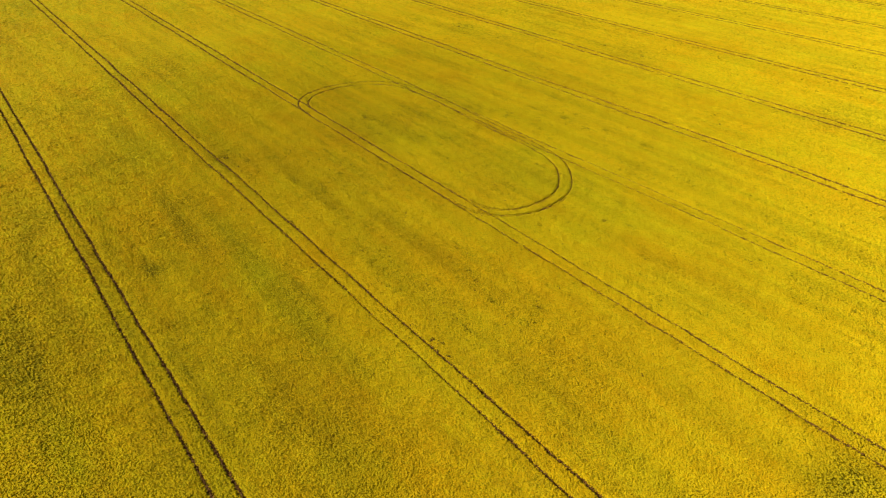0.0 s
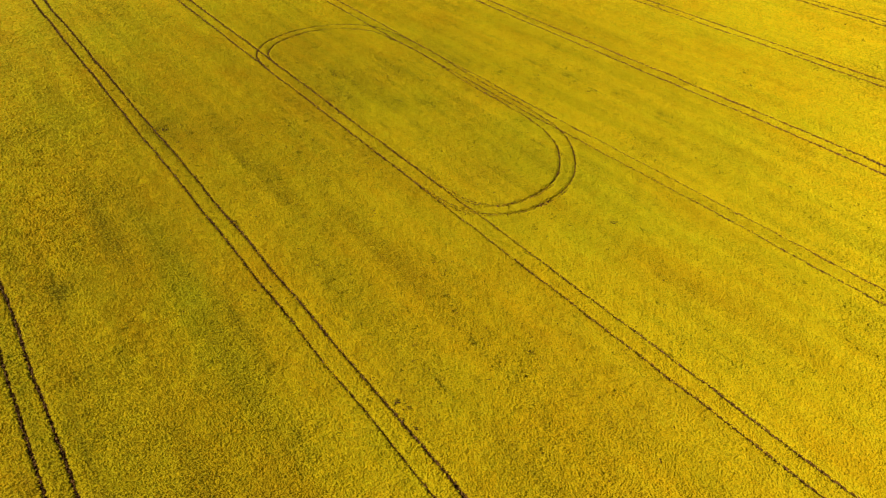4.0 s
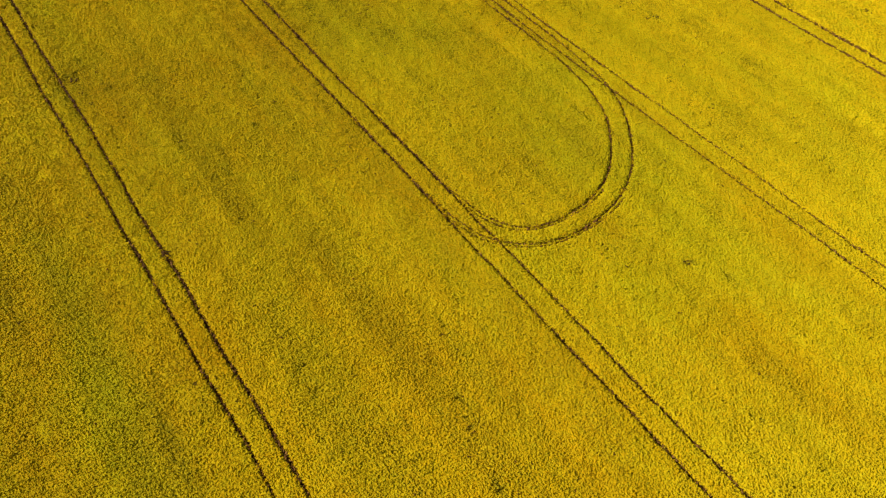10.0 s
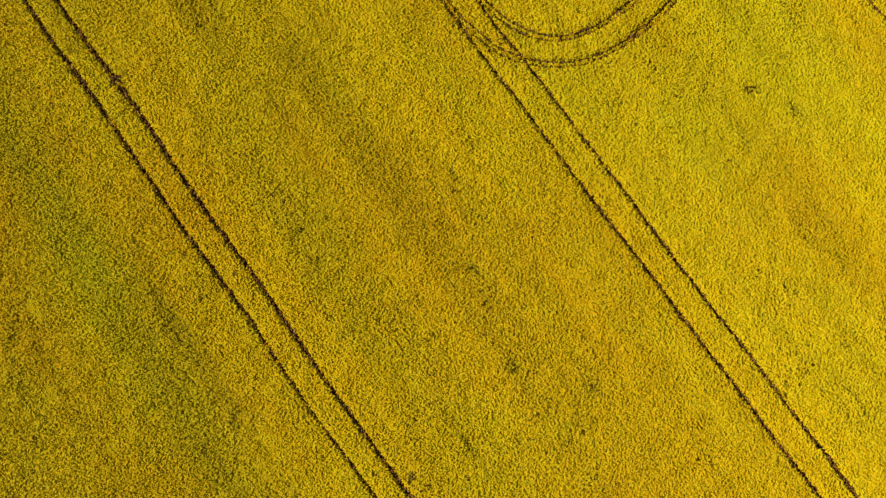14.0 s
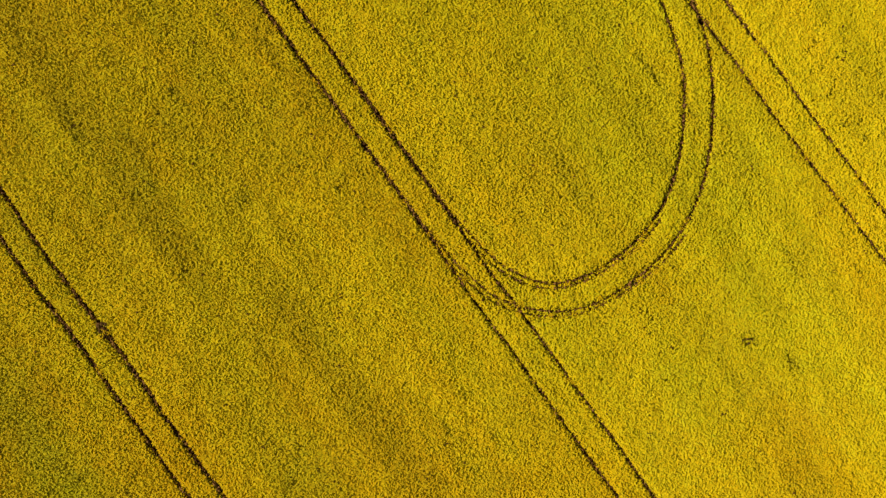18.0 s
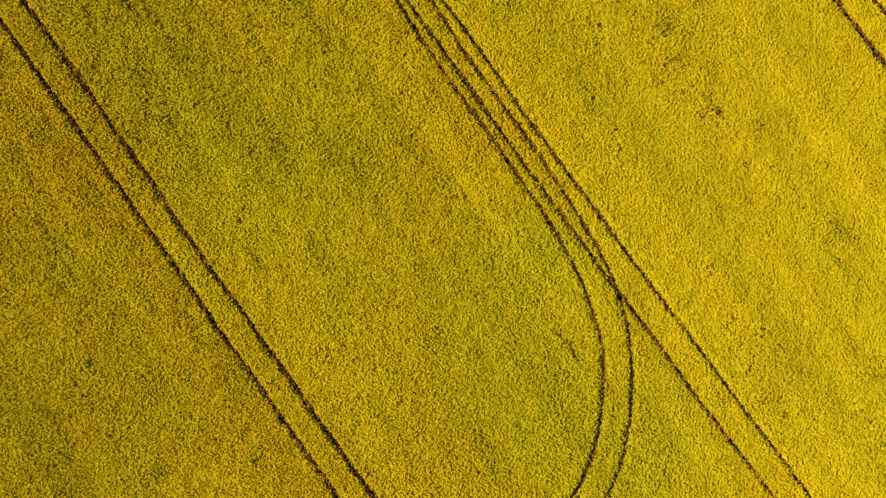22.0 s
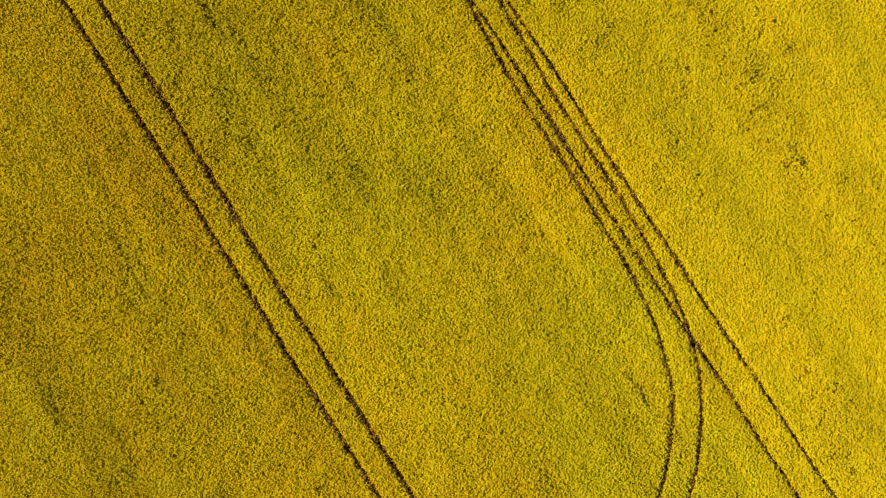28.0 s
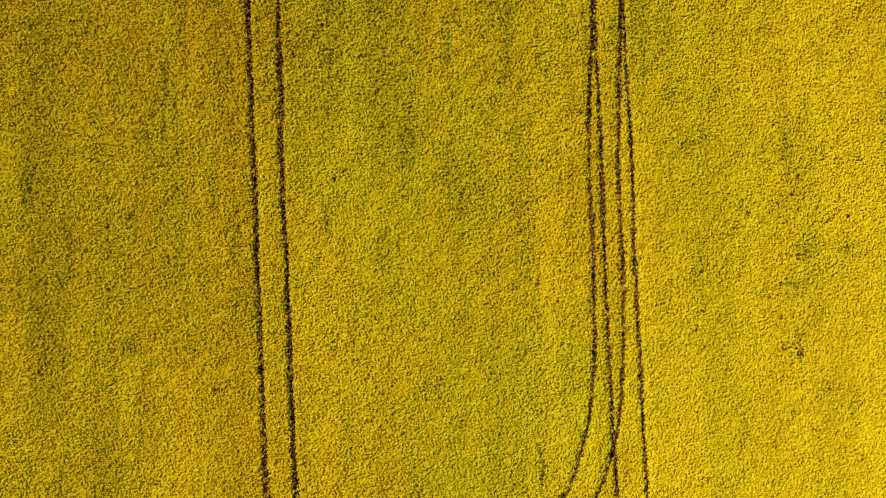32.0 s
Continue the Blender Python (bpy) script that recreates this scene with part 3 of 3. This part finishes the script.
def withered_heads():
    """Dark brown withered heads and bare stems that fleck the bloom, in loose drifts."""
    drifts = ((13.0, 31.5, 5.5, 3.5, 330), (9.0, 26.0, 4, 4, 110), (30.0, 15.0, 4.5, 10, 130), (-9.0, 24.0, 4, 7, 130), (14.0, 8.0, 4, 4, 90), (-13.0, -2.0, 6, 14, 160),
              (-26.0, 5.0, 4, 14, 160), (-5.0, -25.0, 9, 12, 130), (40.0, 25.0, 9, 16, 160), (8.0, 12.0, 20, 24, 700))
    xs, ys = [], []
    for cx, cy, rx, ry, count in drifts:
        count = int(0.75 * count)
        x, y = cx + rx * rng.normal(size=count), cy + ry * rng.normal(size=count)
        keep = rng.random(count) < 1.6 * n_row(x / 1.3 + 5, y / 9.0) - 0.2
        for x0, y0 in zip(x[keep], y[keep]):
            n = 1 + int(4 * rng.random() ** 2)
            xs.append(x0 + 0.13 * rng.normal(size=n)), ys.append(y0 + 0.13 * rng.normal(size=n))
    x, y = np.concatenate(xs), np.concatenate(ys)
    keep = clearance(x, y) > 0.25
    x, y = x[keep], y[keep]
    v, f = leaves(x, y, CROP + sway(x, y) - 0.01 * rng.random(len(x)), 0.035 + 0.05 * rng.random(len(x)) ** 2, np.full(len(x), 0.05))
    return mesh_object("withered_heads", v, f, WITHERED, crop, "dark brown withered heads and stems")


withered_heads()


def canopy_sheets():
    """The closed lower canopy, in strips from rut to rut; it falls away steeply to the ruts."""
    verts, faces, leafy, sides, n = [], [], [], [], 0

    def add(x, y):
        nonlocal n
        m = x.shape[1]
        shape = x.shape
        thin = thinness(x.ravel(), y.ravel()).reshape(shape)
        c = clearance(x.ravel(), y.ravel()).reshape(shape)
        fall = np.clip((0.07 - c) / 0.07, 0, 1)
        z = CROP - 0.12 + sway(x, y) - 0.9 * dip(c, spread(x, y)) - 0.20 * thin * thin + 0.06 * (rng.random(shape) - 0.5) - 0.70 * fall
        i, j = np.meshgrid(np.arange(shape[0] - 1), np.arange(m - 1), indexing="ij")
        a = (i * m + j).ravel()
        q = np.stack([a, a + m, a + m + 1, a + 1], 1)
        free = c.ravel()[q].mean(1) > -0.01
        verts.append(np.stack([x, y, z], -1).reshape(-1, 3)), faces.append(q[free] + n)
        # the second list carries the painted shade, full near a rut's edge
        leafy.append(np.clip(0.85 * thin, 0, 1).ravel()), sides.append(np.clip((0.22 - c) / 0.11, 0, 1).ravel())
        n += x.size

    edges = [None]
    for k, x0 in enumerate(TRAMLINES):
        edges += [(2 * k, k, x0 - HALF_TRACK), (2 * k + 1, k, x0 + HALF_TRACK)]
    edges.append(None)
    for left, right in zip(edges[:-1], edges[1:]):
        inner = left and right and left[1] in (3, 4, 5, 6) and right[1] in (3, 4, 5, 6)
        looped = left and right and left[1] in (4, 5) and right[1] in (4, 5)
        fine = 0.18 if looped else 0.36 if inner else 0.8
        mid_y = np.concatenate([np.arange(-62, -11, 0.36 if inner else 0.8), np.arange(-11, 59, fine), np.arange(59, 92, 0.8)])
        ys = np.concatenate([np.array([-900, -500, -300.0, -200]), np.arange(-150, -62, 3.0), mid_y, np.arange(92, 250, 2.0), np.arange(250, 420, 10.0), np.array([500, 700, 1000.0])])
        a = left[2] + wobble(left[0], ys) + rut_half(left[0], left[1], ys) if left else np.full(ys.shape, -900.0)
        b = right[2] + wobble(right[0], ys) - rut_half(right[0], right[1], ys) if right else np.full(ys.shape, 1200.0)
        wide = float(np.mean(b - a))
        cell = 0.26 if looped else 0.55 if inner else 1.3
        u = np.linspace(0, 1, max(3, min(150 if wide < 300 else 16, int(wide / cell) + 1)))
        if wide < 300:
            u = np.unique(np.concatenate([u, np.array([0.045, 0.10, 0.17, 0.27]) / wide, 1 - np.array([0.045, 0.10, 0.17, 0.27]) / wide]))
        u = u[:, None]
        add(a + (b - a) * u, ys + 0 * u)
    ob = mesh_object("lower_canopy", np.vstack(verts), np.vstack(faces), CANOPY, crop, "closed yellow-green canopy below the heads", smooth=True)
    ob.data.attributes.new("leafiness", "FLOAT", "POINT").data.foreach_set("value", np.concatenate(leafy).astype(np.float32))
    every = np.vstack(verts)
    ob.data.attributes.new("drift", "FLOAT", "POINT").data.foreach_set("value", drift(every[:, 0], every[:, 1]).astype(np.float32))
    ob.data.attributes.new("rutside_shade", "FLOAT", "POINT").data.foreach_set("value", np.concatenate(sides).astype(np.float32))
    return ob


canopy_sheets()


# ---- single plants along the ruts ----
def plant_material_leaf(name, dark, light):
    m, t, out = nodes(name)
    col = ramp(t, world_noise(t, 4.0, detail=3), ((0.35, dark), (0.65, light)))
    col = mix(t, node(t, "ShaderNodeObjectInfo").outputs["Random"], col, tuple(0.8 * c for c in light))
    dif = node(t, "ShaderNodeBsdfPrincipled", [("Base Color", col), ("Roughness", 0.8), ("Specular IOR Level", 0.03)])
    t.links.new(dif.outputs[0], out.inputs[0])
    return m


STEM = plant_material_leaf("green_stems", (0.07, 0.09, 0.012), (0.12, 0.13, 0.02))
WEED = plant_material_leaf("dark_weed_leaves", (0.055, 0.026, 0.007), (0.10, 0.05, 0.012))


def blade(bm, base, tip, width, droop, slot=0):
    """A leaf of four triangles, folded along its midrib."""
    base, tip = Vector(base), Vector(tip)
    mid = (base + tip) / 2 + Vector((0, 0, droop))
    side = (tip - base).cross(Vector((0, 0, 1)))
    side = side.normalized() * width if side.length > 1e-4 else Vector((width, 0, 0))
    b, t, c = bm.verts.new(base), bm.verts.new(tip), bm.verts.new(mid)
    l, r = bm.verts.new(mid + side - Vector((0, 0, 0.3 * width))), bm.verts.new(mid - side - Vector((0, 0, 0.3 * width)))
    for tri in ((b, l, c), (c, l, t), (b, c, r), (c, t, r)):
        bm.faces.new(tri).material_index = slot


def rod(bm, a, b, r, slot=0):
    """A thin three-sided stalk."""
    a, b = Vector(a), Vector(b)
    ring = [[bm.verts.new(p + Vector((q * math.cos(k * 2.094), q * math.sin(k * 2.094), 0))) for k in range(3)] for p, q in ((a, r), (b, 0.6 * r))]
    for k in range(3):
        bm.faces.new((ring[0][k], ring[0][(k + 1) % 3], ring[1][(k + 1) % 3], ring[1][k])).material_index = slot


def plant_mesh(seed):
    """A flowering rape plant: stalk, side shoots, a few leaves and heads of small petals."""
    rnd = random.Random(seed)
    bm = bmesh.new()
    rod(bm, (0, 0, 0), (0, 0, 1.05), 0.012)
    for k in range(4):
        a = rnd.random() * 6.28
        blade(bm, (0, 0, 0.35 + 0.12 * k), (0.17 * math.cos(a), 0.17 * math.sin(a), 0.28 + 0.13 * k), 0.045, 0.06)
    for k in range(7):
        a, d = k * 0.9 + rnd.random(), 0.0 if k == 0 else 0.05 + 0.12 * rnd.random()
        x, y, z = d * math.cos(a), d * math.sin(a), 1.2 - 0.5 * d + 0.06 * rnd.random()
        for j in range(3):
            b = j * 2.1 + rnd.random()
            blade(bm, (x, y, z), (x + 0.065 * math.cos(b), y + 0.065 * math.sin(b), z - 0.05), 0.03, 0.01, 1)
    me = bpy.data.meshes.new("rape_plant")
    bm.to_mesh(me)
    bm.free()
    me.materials.append(STEM), me.materials.append(PETAL)
    return me


shapes = [plant_mesh(k) for k in range(6)]
px, py = scatter((-22, 25, -14, 36), 0.30)
pc = clearance(px, py)
rim = np.flatnonzero((pc > 0.05) & (pc < 0.14))
for k in rng.permutation(rim)[:300]:
    ob = new("rape_plant", shapes[int(k) % 6])
    ob.parent = crop
    ob.location = (px[k], py[k], 0.0)
    ob.rotation_euler = (radians(rng.normal() * 4), radians(rng.normal() * 4), rng.random() * 6.28)
    ob.scale = [0.92 + 0.14 * rng.random()] * 3


# ---- weeds that stand in the ruts and gaps ----
def weed(seed, x, y, size, label):
    rnd = random.Random(seed)
    ob = tagged(new("weed"), label, "weed", "weeds in the crop")
    ob.location = (x, y, 0)
    bm = bmesh.new()
    rod(bm, (0, 0, 0), (0.03, 0.02, 1.12), 0.02)
    for k in range(5):
        a = k * 1.3 + rnd.random()
        rod(bm, (0, 0, 0.5 + 0.1 * k), (0.45 * size * math.cos(a), 0.45 * size * math.sin(a), 0.95 + 0.07 * k), 0.012)
    part("stem", bm, WEED, ob)
    for k in range(9):
        a, d = k * 2.4 + 0.5 * rnd.random(), size * (0.35 + 0.55 * rnd.random())
        h = 1.05 + 0.14 * rnd.random()
        bm = bmesh.new()
        blade(bm, (0.3 * d * math.cos(a), 0.3 * d * math.sin(a), h), (d * math.cos(a), d * math.sin(a), h - 0.02 - 0.1 * rnd.random()), 0.22 * size * (0.6 + 0.5 * rnd.random()), 0.05)
        part("leaf", bm, WEED, ob)
    return ob


for k, (x, y, size) in enumerate(((-18.62, -21.3, .45), (-19.0, -18.2, .40), (-18.2, -22.4, .32), (-19.3, -23.0, .28), (-19.36, 9.25, .62), (-19.5, 8.7, .35), (-20.3, 4.6, .30),
                                  (-22.05, -2.3, .30), (-20.98, -3.4, .26), (-20.3, -5.1, .24), (-18.56, -22.4, .36), (-18.9, -24.3, .34))):
    weed(k, x, y, size, "dark reddish-brown weed standing in a wheel track")
for k, (x, y, size) in enumerate(((12.42, -14.8, .40), (12.1, -14.5, .22), (-32.7, -6.4, .30), (-30.3, 9.6, .28), (-6.8, -23.3, .26), (32.6, 12.0, .42), (32.95, 8.75, .46), (28.4, 21.9, .34), (7.2, 35.4, .45), (-6.9, 11.2, .36), (13.3, 9.0, .26),
                                  (-18.27, 34.1, .60), (-16.2, 33.9, .30), (-16.23, 31.7, .38), (-18.38, 31.8, .36), (-18.1, 29.8, .34), (-16.1, 28.3, .28), (30.2, 17.2, .3), (71.3, 30.6, .7), (71.1, 28.6, .5), (59.4, 28.6, .5), (46.8, 22.2, .4), (51.0, -3.2, .5), (79.0, 31.0, .7), (57.0, 76.0, .9), (59.0, 78.5, .8))):
    weed(40 + k, x, y, size, "dark reddish-brown weed in a gap of the yellow crop")
